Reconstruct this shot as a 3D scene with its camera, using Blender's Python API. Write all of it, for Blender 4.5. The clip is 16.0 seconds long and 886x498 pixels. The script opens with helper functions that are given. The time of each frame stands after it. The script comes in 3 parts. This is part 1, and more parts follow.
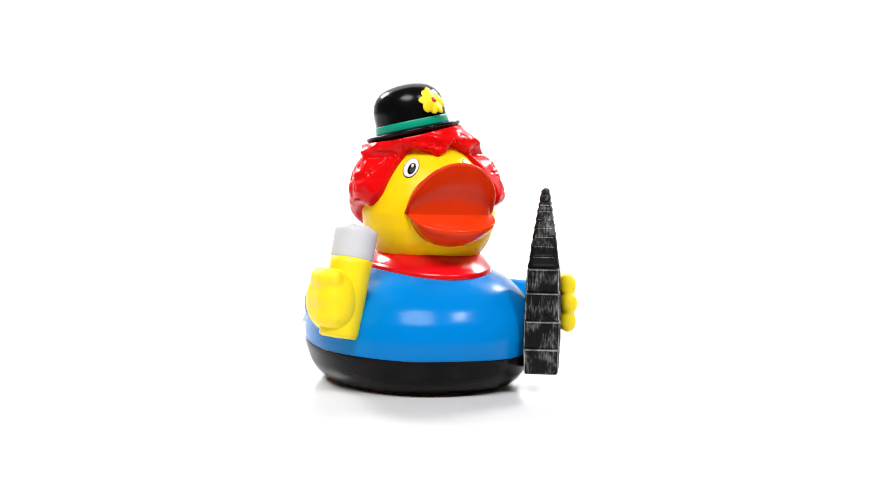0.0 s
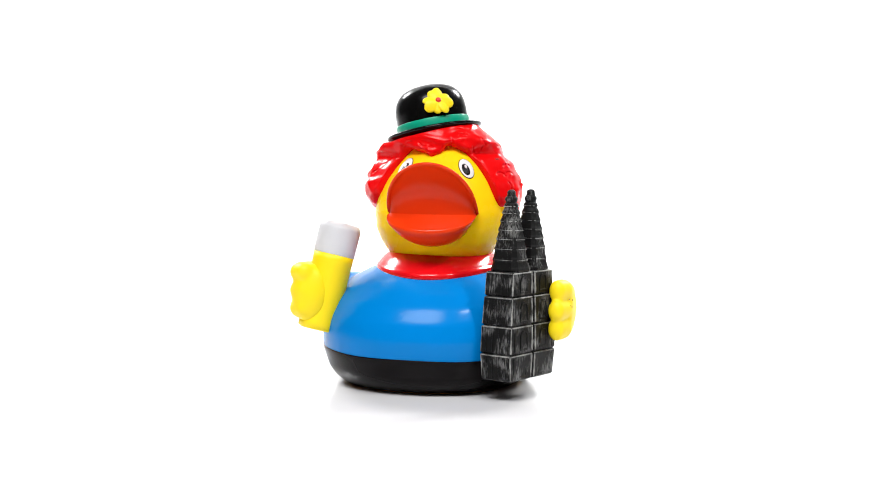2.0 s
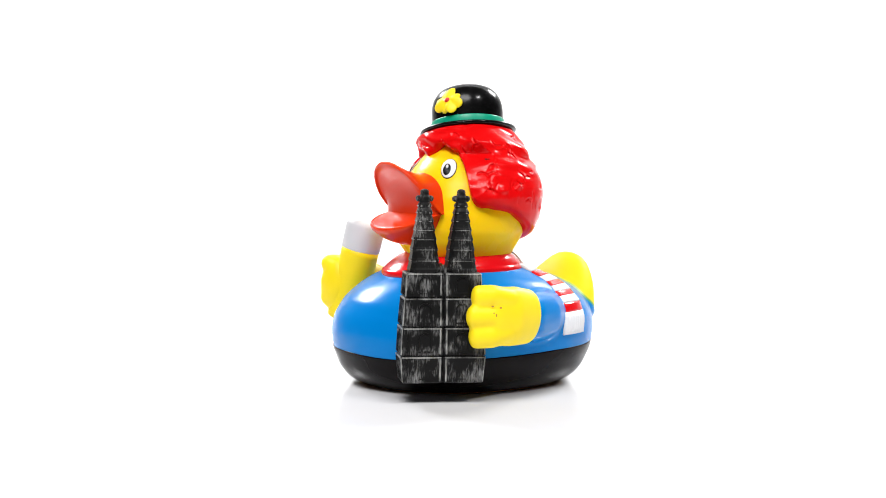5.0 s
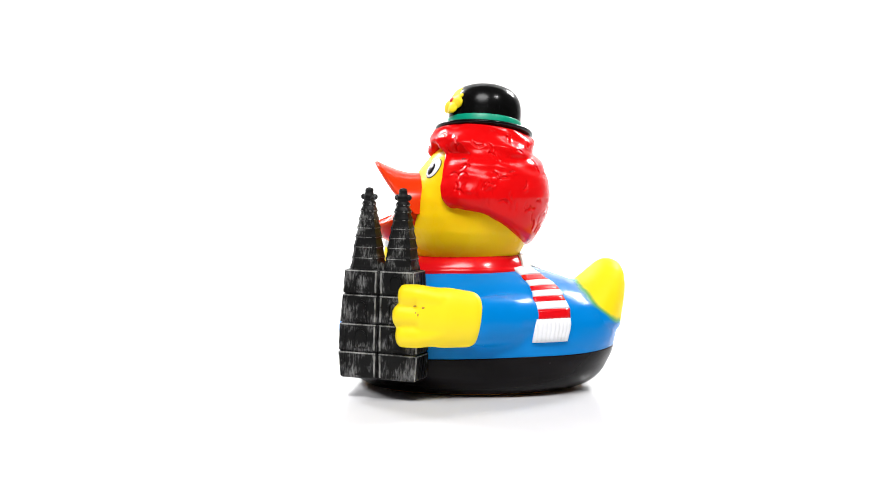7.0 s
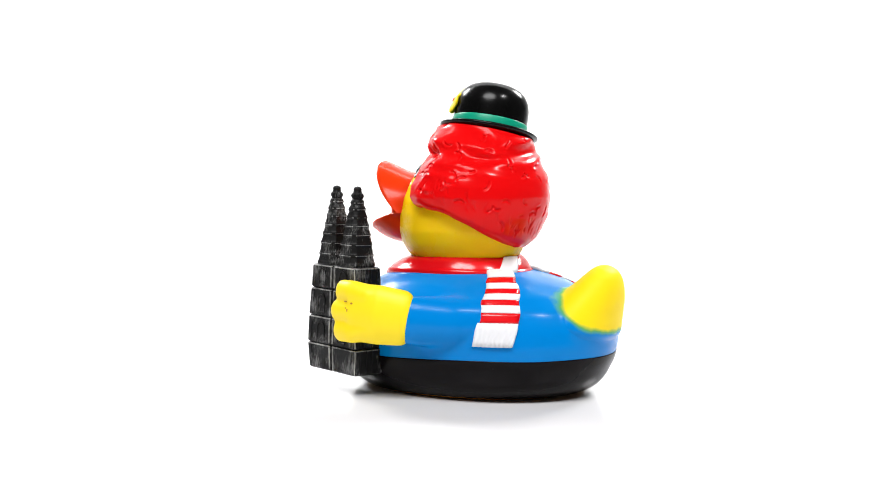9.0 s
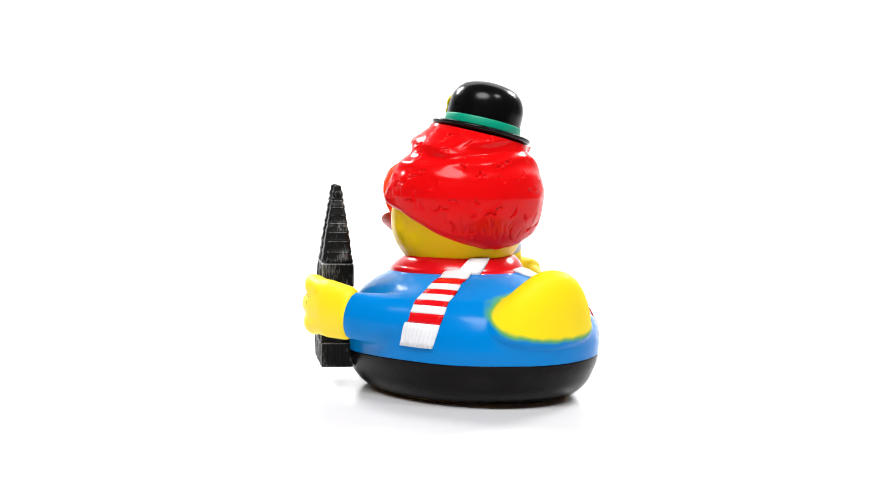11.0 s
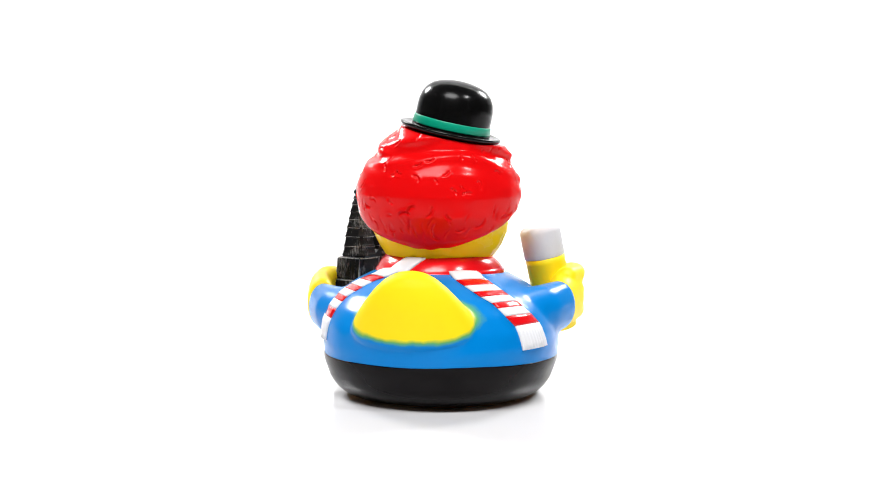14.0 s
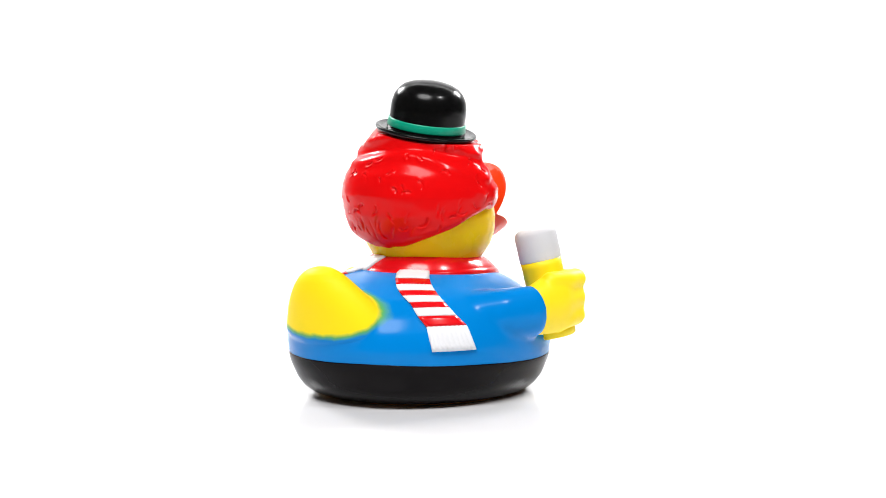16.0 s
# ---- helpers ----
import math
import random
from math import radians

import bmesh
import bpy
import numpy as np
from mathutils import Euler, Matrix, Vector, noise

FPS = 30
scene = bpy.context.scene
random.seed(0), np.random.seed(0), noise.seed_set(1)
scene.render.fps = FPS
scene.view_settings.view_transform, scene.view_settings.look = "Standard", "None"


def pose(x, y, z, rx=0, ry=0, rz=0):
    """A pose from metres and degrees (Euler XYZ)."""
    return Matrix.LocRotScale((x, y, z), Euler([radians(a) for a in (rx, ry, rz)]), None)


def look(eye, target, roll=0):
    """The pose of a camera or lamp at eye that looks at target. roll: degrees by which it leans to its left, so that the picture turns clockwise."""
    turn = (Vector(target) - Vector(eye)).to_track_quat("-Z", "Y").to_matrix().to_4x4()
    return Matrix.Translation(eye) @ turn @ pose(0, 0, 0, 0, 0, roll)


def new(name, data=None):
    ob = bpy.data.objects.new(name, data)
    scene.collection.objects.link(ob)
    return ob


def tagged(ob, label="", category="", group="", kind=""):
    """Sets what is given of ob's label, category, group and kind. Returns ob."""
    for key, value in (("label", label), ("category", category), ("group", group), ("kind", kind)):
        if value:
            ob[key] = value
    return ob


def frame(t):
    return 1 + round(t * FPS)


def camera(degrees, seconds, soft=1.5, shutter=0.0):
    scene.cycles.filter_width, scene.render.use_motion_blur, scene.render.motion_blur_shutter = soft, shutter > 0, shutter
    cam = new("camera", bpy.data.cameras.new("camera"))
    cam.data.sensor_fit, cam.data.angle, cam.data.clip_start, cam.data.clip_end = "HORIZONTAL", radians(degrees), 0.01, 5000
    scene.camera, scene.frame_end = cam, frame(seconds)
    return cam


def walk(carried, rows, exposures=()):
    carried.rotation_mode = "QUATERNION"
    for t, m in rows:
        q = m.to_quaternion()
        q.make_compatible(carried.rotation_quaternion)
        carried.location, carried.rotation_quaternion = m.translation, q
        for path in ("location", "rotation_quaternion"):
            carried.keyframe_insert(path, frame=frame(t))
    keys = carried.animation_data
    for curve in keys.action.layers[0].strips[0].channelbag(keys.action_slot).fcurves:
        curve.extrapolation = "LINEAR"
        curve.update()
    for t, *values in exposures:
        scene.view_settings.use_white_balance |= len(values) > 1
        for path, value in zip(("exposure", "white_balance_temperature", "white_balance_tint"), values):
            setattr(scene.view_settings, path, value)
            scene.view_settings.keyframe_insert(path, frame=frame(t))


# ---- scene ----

# ---------------------------------------------------------------- camera
cam = camera(36.0, 16.0, soft=1.0)
EYE = (0.0, -0.4309, 0.0748)
AIM = (0.0, EYE[1] + math.cos(0.0719), EYE[2] - math.sin(0.0719))
walk(cam, [(0, look(EYE, AIM, 0.96)), (16, look(EYE, AIM, 0.96))])

# ---------------------------------------------------------------- light
scene.view_settings.exposure = 0.0
world = bpy.data.worlds.new("studio")
scene.world = world
world.use_nodes = True
world.node_tree.nodes["Background"].inputs[0].default_value = (1.0, 0.99, 1.0, 1)
world.node_tree.nodes["Background"].inputs[1].default_value = 0.12


def softbox(name, eye, target, width, height, watts, colour=(1, 1, 1), shape="RECTANGLE"):
    data = bpy.data.lights.new(name, "AREA")
    data.shape, data.size, data.size_y, data.energy, data.color = shape, width, height, watts, colour
    ob = new(name, data)
    ob.matrix_basis = look(eye, target)
    return ob


softbox("left_softbox", (-0.74, 0.82, 0.80), (0, 0.05, 0), 0.32, 0.28, 13.5)
softbox("right_softbox", (0.74, 0.82, 0.80), (0, 0.05, 0), 0.32, 0.28, 13.5)
softbox("front_softbox", (-0.16, -0.66, 0.95), (0, 0, 0.05), 0.64, 0.44, 13.5, shape="ELLIPSE")
softbox("small_flash", (0.58, -0.50, 0.98), (0, 0, 0.05), 0.15, 0.035, 5.0)
softbox("backdrop_light", (0, 0.75, 1.0), (0, 1.35, 0.2), 1.6, 0.3, 13)


# ---------------------------------------------------------------- materials
def material(name, colour, rough=0.35, spec=0.5, vary=0.04, scale=120.0, bump=0.0, bump_scale=900.0, sss=0.0):
    m = bpy.data.materials.new(name)
    m.use_nodes = True
    nt = m.node_tree
    b = nt.nodes["Principled BSDF"]
    b.inputs["Roughness"].default_value = rough
    b.inputs["Specular IOR Level"].default_value = spec
    if sss:
        b.inputs["Subsurface Weight"].default_value = sss
        b.inputs["Subsurface Radius"].default_value = (1.0, 0.6, 0.2)
        b.inputs["Subsurface Scale"].default_value = 0.003
    co = nt.nodes.new("ShaderNodeTexCoord")
    n1 = nt.nodes.new("ShaderNodeTexNoise")
    n1.inputs["Scale"].default_value, n1.inputs["Detail"].default_value = scale, 4
    n2 = nt.nodes.new("ShaderNodeTexNoise")
    n2.inputs["Scale"].default_value, n2.inputs["Detail"].default_value = bump_scale, 3
    nt.links.new(co.outputs["Object"], n1.inputs["Vector"])
    nt.links.new(co.outputs["Object"], n2.inputs["Vector"])
    mix = nt.nodes.new("ShaderNodeMix")
    mix.data_type = "RGBA"
    mix.inputs[6].default_value = (*[c * (1 - vary) for c in colour], 1)
    mix.inputs[7].default_value = (*[min(1, c * (1 + vary)) for c in colour], 1)
    nt.links.new(n1.outputs["Fac"], mix.inputs[0])
    nt.links.new(mix.outputs[2], b.inputs["Base Color"])
    rr = nt.nodes.new("ShaderNodeMapRange")
    rr.inputs["To Min"].default_value, rr.inputs["To Max"].default_value = rough * 0.8, min(1, rough * 1.25)
    nt.links.new(n1.outputs["Fac"], rr.inputs["Value"])
    nt.links.new(rr.outputs[0], b.inputs["Roughness"])
    if bump:
        bp = nt.nodes.new("ShaderNodeBump")
        bp.inputs["Strength"].default_value, bp.inputs["Distance"].default_value = bump, 0.0003
        nt.links.new(n2.outputs["Fac"], bp.inputs["Height"])
        nt.links.new(bp.outputs[0], b.inputs["Normal"])
    return m


def streaked(name, dark, light, amount):
    """Black paint, dry-brushed with pale upright streaks."""
    m = material(name, dark, 0.42, 0.12, bump=0.25, bump_scale=900)
    nt = m.node_tree
    b = nt.nodes["Principled BSDF"]
    co = nt.nodes.new("ShaderNodeTexCoord")
    mp = nt.nodes.new("ShaderNodeMapping")
    mp.inputs["Scale"].default_value = (1.0, 1.0, 0.16)
    fine = nt.nodes.new("ShaderNodeTexNoise")
    fine.inputs["Scale"].default_value, fine.inputs["Detail"].default_value, fine.inputs["Roughness"].default_value = 2300, 6, 0.72
    broad = nt.nodes.new("ShaderNodeTexNoise")
    broad.inputs["Scale"].default_value, broad.inputs["Detail"].default_value = 170, 4
    nt.links.new(co.outputs["Object"], mp.inputs["Vector"])
    nt.links.new(mp.outputs[0], fine.inputs["Vector"])
    nt.links.new(co.outputs["Object"], broad.inputs["Vector"])
    mul = nt.nodes.new("ShaderNodeMath")
    mul.operation = "MULTIPLY"
    nt.links.new(fine.outputs["Fac"], mul.inputs[0])
    nt.links.new(broad.outputs["Fac"], mul.inputs[1])
    ramp = nt.nodes.new("ShaderNodeValToRGB")
    ramp.color_ramp.elements[0].position, ramp.color_ramp.elements[1].position = 0.25 - amount, 0.47 - amount
    ramp.color_ramp.elements[0].color, ramp.color_ramp.elements[1].color = (*dark, 1), (*light, 1)
    nt.links.new(mul.outputs[0], ramp.inputs["Fac"])
    nt.links.new(ramp.outputs["Color"], b.inputs["Base Color"])
    return m


BLACK = material("black_vinyl_paint", (0.006, 0.005, 0.0054), 0.24, 0.07, 0.2)
HATBLACK = material("glossy_black_paint", (0.003, 0.003, 0.003), 0.2, 0.16, 0.2)
YELLOW = material("yellow_paint", (0.90, 0.68, 0.008), 0.45, 0.3, 0.03)
SKIN = material("yellow_vinyl", (0.96, 0.60, 0.006), 0.26, 0.1, 0.03, sss=0.3)
RED = material("red_hair_paint", (0.69, 0.003, 0.004), 0.17, 0.13, 0.04)
SCARFRED = material("red_scarf_paint", (0.68, 0.004, 0.008), 0.18, 0.4, 0.04)
ORANGE = material("orange_red_vinyl", (0.68, 0.036, 0.004), 0.2, 0.16, 0.04)
WHITE = material("white_paint", (0.74, 0.74, 0.76), 0.4, 0.4, 0.03, bump=0.1)
FOAM = material("foam_white_paint", (0.58, 0.575, 0.59), 0.5, 0.4, 0.05, bump=0.15)
TEAL = material("teal_green_paint", (0.0, 0.35, 0.205), 0.35, 0.4, 0.04)
DOTRED = material("red_dot_paint", (0.60, 0.02, 0.01), 0.35, 0.4, 0.04)
EYEBLACK = material("eye_black_paint", (0.006, 0.006, 0.007), 0.3, 0.15, 0.1)
EYEGREY = material("eye_grey_paint", (0.03, 0.03, 0.035), 0.35, 0.15, 0.2)
SOOT = streaked("dry_brushed_black", (0.006, 0.006, 0.006), (0.28, 0.28, 0.275), -0.005)
SOOTEDGE = streaked("pale_brushed_ledge", (0.008, 0.008, 0.008), (0.42, 0.42, 0.40), 0.11)
SOOTDARK = streaked("dark_brushed_black", (0.006, 0.006, 0.006), (0.25, 0.25, 0.24), -0.03)
TABLE = material("white_acrylic", (0.85, 0.842, 0.857), 0.13, 0.5, 0.01, scale=40)
PAPER = material("white_paper", (0.90, 0.90, 0.90), 0.8, 0.2, 0.01, scale=30)
UNDER = material("amber_vinyl", (0.45, 0.18, 0.02), 0.35, 0.4, 0.1)
SMUDGE = material("dark_red_smudge", (0.16, 0.01, 0.01), 0.4, 0.15, 0.3, scale=900)
DARKFLOOR = material("dark_floor_paint", (0.05, 0.05, 0.052), 0.6, 0.3, 0.1, scale=6)
GREYWALL = material("grey_wall_paint", (0.16, 0.16, 0.165), 0.7, 0.3, 0.06, scale=4)



def sprayed_tail():
    """Yellow paint sprayed over blue vinyl, with a soft uneven border."""
    m = material("sprayed_yellow_paint", (0.95, 0.77, 0.01), 0.2, 0.11, 0.03)
    nt = m.node_tree
    b = nt.nodes["Principled BSDF"]
    co = nt.nodes.new("ShaderNodeTexCoord")
    dot = nt.nodes.new("ShaderNodeVectorMath")
    dot.operation = "DOT_PRODUCT"
    dot.inputs[1].default_value = (0.0, 0.655, 0.755)
    nz = nt.nodes.new("ShaderNodeTexNoise")
    nz.inputs["Scale"].default_value, nz.inputs["Detail"].default_value = 170, 3
    mr = nt.nodes.new("ShaderNodeMapRange")
    mr.inputs["From Min"].default_value, mr.inputs["From Max"].default_value = 0.0544, 0.0561
    add = nt.nodes.new("ShaderNodeMath")
    add.operation = "MULTIPLY_ADD"
    add.inputs[1].default_value = 0.0016
    nt.links.new(co.outputs["Object"], dot.inputs[0])
    nt.links.new(co.outputs["Object"], nz.inputs["Vector"])
    nt.links.new(nz.outputs["Fac"], add.inputs[0])
    sep = nt.nodes.new("ShaderNodeSeparateXYZ")
    off = nt.nodes.new("ShaderNodeMath")
    off.operation = "ADD"
    off.inputs[1].default_value = 0.0023
    square = nt.nodes.new("ShaderNodeMath")
    square.operation = "MULTIPLY"
    side = nt.nodes.new("ShaderNodeMath")
    side.operation = "MULTIPLY_ADD"
    side.inputs[1].default_value = 7.0
    nt.links.new(co.outputs["Object"], sep.inputs[0])
    nt.links.new(sep.outputs["X"], off.inputs[0])
    nt.links.new(off.outputs[0], square.inputs[0])
    nt.links.new(off.outputs[0], square.inputs[1])
    nt.links.new(square.outputs[0], side.inputs[0])
    nt.links.new(dot.outputs["Value"], side.inputs[2])
    nt.links.new(side.outputs[0], add.inputs[2])
    nt.links.new(add.outputs[0], mr.inputs["Value"])
    ramp = nt.nodes.new("ShaderNodeValToRGB")
    ramp.color_ramp.elements[0].color, ramp.color_ramp.elements[1].color = (0.0, 0.192, 0.56, 1), (0.90, 0.66, 0.008, 1)
    ramp.color_ramp.elements.new(0.5).color = (0.10, 0.36, 0.09, 1)
    nt.links.new(mr.outputs[0], ramp.inputs[0])
    nt.links.new(ramp.outputs["Color"], b.inputs["Base Color"])
    dull = nt.nodes.new("ShaderNodeMapRange")
    dull.inputs["To Min"].default_value, dull.inputs["To Max"].default_value = 0.21, 0.5
    nt.links.new(mr.outputs[0], dull.inputs["Value"])
    nt.links.new(dull.outputs[0], b.inputs["Roughness"])
    return m


SPRAYED = sprayed_tail()

# ---------------------------------------------------------------- mesh helpers
MM = 0.001


def part(name, verts, faces, mat, parent=None, label="", smooth=True, fuse=0.0, soften=14):
    """One mesh object from vertices in millimetres."""
    me = bpy.data.meshes.new(name)
    me.from_pydata([(v[0] * MM, v[1] * MM, v[2] * MM) for v in verts], [], faces)
    me.materials.append(mat)
    if smooth:
        me.polygons.foreach_set("use_smooth", [True] * len(me.polygons))
    me.update()
    bm = bmesh.new()
    bm.from_mesh(me)
    bmesh.ops.recalc_face_normals(bm, faces=bm.faces)
    bm.to_mesh(me)
    bm.free()
    ob = new(name, me)
    if parent is not None:
        ob.parent = parent
    if label:
        tagged(ob, label)
    if fuse:
        r = ob.modifiers.new("fuse", "REMESH")
        r.mode, r.voxel_size, r.use_smooth_shade = "VOXEL", fuse * MM, True
        sm = ob.modifiers.new("soften", "SMOOTH")
        sm.factor, sm.iterations = 0.5, soften
    return ob


def grid_faces(rows, cols, wrap=True, base=0):
    out = []
    for i in range(rows - 1):
        for j in range(cols if wrap else cols - 1):
            k = (j + 1) % cols
            out.append((base + i * cols + j, base + i * cols + k, base + (i + 1) * cols + k, base + (i + 1) * cols + j))
    return out


def closed(rings):
    """Verts and faces of a skin over closed rings, capped at both ends."""
    n = len(rings[0])
    verts = [p for r in rings for p in r]
    faces = grid_faces(len(rings), n)
    for ring_at, ring in ((0, rings[0]), (len(rings) - 1, rings[-1])):
        c = [sum(p[a] for p in ring) / n for a in range(3)]
        verts.append(c)
        faces += [(len(verts) - 1, ring_at * n + j, ring_at * n + (j + 1) % n) for j in range(n)]
    return verts, faces


def join(*pieces):
    verts, faces = [], []
    for v, f in pieces:
        k = len(verts)
        verts += list(v)
        faces += [tuple(i + k for i in q) for q in f]
    return verts, faces


def moved(piece, m):
    """The piece by a matrix whose translation is in millimetres."""
    return [tuple(m @ Vector(v)) for v in piece[0]], piece[1]


def place(x, y, z, zaxis=(0, 0, 1), xaxis=(1, 0, 0)):
    """A frame at a point, with its z along zaxis."""
    z3 = Vector(zaxis).normalized()
    x3 = (Vector(xaxis) - z3 * z3.dot(Vector(xaxis))).normalized()
    y3 = z3.cross(x3)
    m = Matrix((x3, y3, z3)).transposed().to_4x4()
    m.translation = (x, y, z)
    return m


def ball(c, r, n=28, rows=16):
    rings = []
    for i in range(1, rows):
        a = math.pi * i / rows
        rings.append([(c[0] + r[0] * math.sin(a) * math.cos(2 * math.pi * j / n), c[1] + r[1] * math.sin(a) * math.sin(2 * math.pi * j / n),
                       c[2] - r[2] * math.cos(a)) for j in range(n)])
    return closed(rings)


def lathe(profile, n=64):
    return closed([[(r * math.cos(2 * math.pi * j / n), r * math.sin(2 * math.pi * j / n), h) for j in range(n)] for r, h in profile])


def limb(path, radii, n=24):
    """A rounded tube through points, with a radius pair at each."""
    pts = [Vector(p) for p in path]
    fine, rad = [], []
    steps = 8
    for i in range(len(pts) - 1):
        for s in range(steps):
            f = s / steps
            fine.append(pts[i].lerp(pts[i + 1], f))
            rad.append([a + (b - a) * f for a, b in zip(radii[i], radii[i + 1])])
    fine.append(pts[-1])
    rad.append(list(radii[-1]))
    rings = []
    for i, p in enumerate(fine):
        d = (fine[min(i + 1, len(fine) - 1)] - fine[max(i - 1, 0)]).normalized()
        side = d.cross(Vector((0, 0, 1)))
        side = side.normalized() if side.length > 0.05 else Vector((1, 0, 0))
        up = side.cross(d)
        if i in (0, len(fine) - 1):
            out = -1 if i == 0 else 1
            caps = [0.15, 0.5, 0.75, 0.9]
            seq = caps if i == 0 else caps[::-1]
            own = [[tuple(p + d * out * rad[i][0] * 0.7 * math.sqrt(1 - k * k) + side * math.cos(2 * math.pi * j / n) * rad[i][0] * k
                          + up * math.sin(2 * math.pi * j / n) * rad[i][1] * k) for j in range(n)] for k in seq]
        else:
            own = []
        ring = [tuple(p + side * math.cos(2 * math.pi * j / n) * rad[i][0] + up * math.sin(2 * math.pi * j / n) * rad[i][1]) for j in range(n)]
        rings += own + [ring] if i == 0 else [ring] + own
    return closed(rings)


def brick_shape(x0, x1, y0, y1, z0, z1, bevel=0.3, taper=1.0):
    """A bevelled box, narrowed at the top by taper."""
    cx, cy = (x0 + x1) / 2, (y0 + y1) / 2
    rings = []
    for z, inset, k in ((z0, bevel, 1), (z0 + bevel, 0, 1), (z1 - bevel, 0, taper), (z1, bevel, taper)):
        hx, hy, b = (x1 - x0) / 2 * k - inset, (y1 - y0) / 2 * k - inset, bevel
        ring = []
        for sx, sy in ((1, -1), (1, 1), (-1, 1), (-1, -1)):
            a, c = (cx + sx * hx, cy + sy * (hy - b), z), (cx + sx * (hx - b), cy + sy * hy, z)
            ring += [a, c] if sx * sy > 0 else [c, a]
        rings.append(ring)
    return closed(rings)


# ---------------------------------------------------------------- studio
def build_studio():
    # white sheet: flat under the toy, curving up to the wall behind
    prof = [(-0.18, 0.0), (-0.1, 0.0), (0.25, 0.0), (0.9, 0.0)]
    prof += [(0.9 + 0.6 * math.sin(a), 0.6 - 0.6 * math.cos(a)) for a in [math.pi / 2 * k / 14 for k in range(1, 15)]]
    prof += [(1.5, 1.2), (1.5, 2.6)]
    xs = [-2.4, -1.2, 0, 1.2, 2.4]
    front = [(x * 1000, y * 1000, z * 1000) for y, z in prof for x in xs]
    back = [(x * 1000, (y + (0.02 if z > 0.3 else 0)) * 1000, (z - (0.02 if z < 0.7 else 0)) * 1000) for y, z in prof for x in xs]
    f = grid_faces(len(prof), len(xs), wrap=False)
    sheet = join(([(x, y, z - 3.2) for x, y, z in front], f), ([(x, y, z - 3.2) for x, y, z in back], f))
    tagged(part("backdrop", *sheet, PAPER), "seamless white studio paper sweeping up behind the table", "backdrop", kind="structure")
    # glossy acrylic plate on which the toy turns
    plate = brick_shape(-640, 640, -172, 680, 0.2, 4.0, 0.6)
    ob = part("tabletop", [(x, y, z - 3.0) for x, y, z in plate[0]], plate[1], TABLE, smooth=False)
    tagged(ob, "glossy white acrylic plate under the toy", "tabletop", kind="structure")
    # the dim studio round the white set
    for name, box, mat in (("floor", (-2650, 2650, -2650, 1750, -80, -26), DARKFLOOR), ("ceiling", (-2650, 2650, -2650, 1750, 2900, 2980), GREYWALL),
                           ("wall_north", (-2650, 2650, 1650, 1750, -24, 2898), GREYWALL), ("wall_south", (-2650, 2650, -2650, -2550, -24, 2898), GREYWALL),
                           ("wall_west", (-2650, -2550, -2548, 1648, -24, 2898), GREYWALL), ("wall_east", (2550, 2650, -2548, 1648, -24, 2898), GREYWALL)):
        tagged(part(name, *brick_shape(*box, 2.0), mat, smooth=False), "plain %s of the dim studio" % name.split("_")[0], name.split("_")[0], kind="structure")


# ---------------------------------------------------------------- the toy: shapes shared by its parts
def table(z, zs, vs):
    return float(np.interp(z, zs, vs))


def smooth_table(zs, vs):
    """A smooth curve through a few heights."""
    fine = np.linspace(zs[0], zs[-1], 241)
    raw = np.interp(fine, zs, vs)
    k = np.hanning(15)
    k /= k.sum()
    pad = np.concatenate([2 * raw[0] - raw[7:0:-1], raw, 2 * raw[-1] - raw[-2:-9:-1]])
    soft = np.convolve(pad, k, "valid")
    return lambda z: float(np.interp(z, fine, soft))


BZ = [0.9, 1.9, 3.4, 6.5, 12, 18, 23, 28, 32, 35, 37.5, 39]
BODY_HALF = smooth_table(BZ, [26.3, 28.8, 31, 33.3, 35.2, 35.6, 35, 33, 29.8, 25.8, 20.8, 17])
BODY_BACK = smooth_table(BZ, [42, 46.2, 50, 53, 55.7, 57, 56.3, 53, 47.5, 41, 33, 26])
BODY_FRONT = smooth_table(BZ, [-21.3, -23.8, -26.2, -28.8, -31, -32, -31, -28, -23.5, -19, -13.5, -10])
BODY_MID = smooth_table([0, 20, 39], [-3.5, -3.4, -1.8])


def section(a, half, front, back, mid, power=2.2):
    """A point of an egg-shaped section: a = 0 looks along +x, 90 degrees to the back."""
    c, s = math.cos(a), math.sin(a)
    cy = (front + back) / 2
    e = 2 / (power if s < 0 else 0.94 * power)
    return mid + half * math.copysign(abs(c) ** e, c), cy + (back - front) / 2 * math.copysign(abs(s) ** e, s)


def on_body(a, z, lift=0.0):
    x, y = section(a, BODY_HALF(z), BODY_FRONT(z), BODY_BACK(z), BODY_MID(z))
    if lift:
        x1, y1 = section(a + 0.01, BODY_HALF(z), BODY_FRONT(z), BODY_BACK(z), BODY_MID(z))
        x2, y2 = section(a, BODY_HALF(z + 0.3), BODY_FRONT(z + 0.3), BODY_BACK(z + 0.3), BODY_MID(z + 0.3))
        n = Vector((x1 - x, y1 - y, 0)).cross(Vector((x2 - x, y2 - y, 0.3))).normalized()
        return tuple(Vector((x, y, z)) + n * lift)
    return x, y, z


PAINT_LINE = 13.5


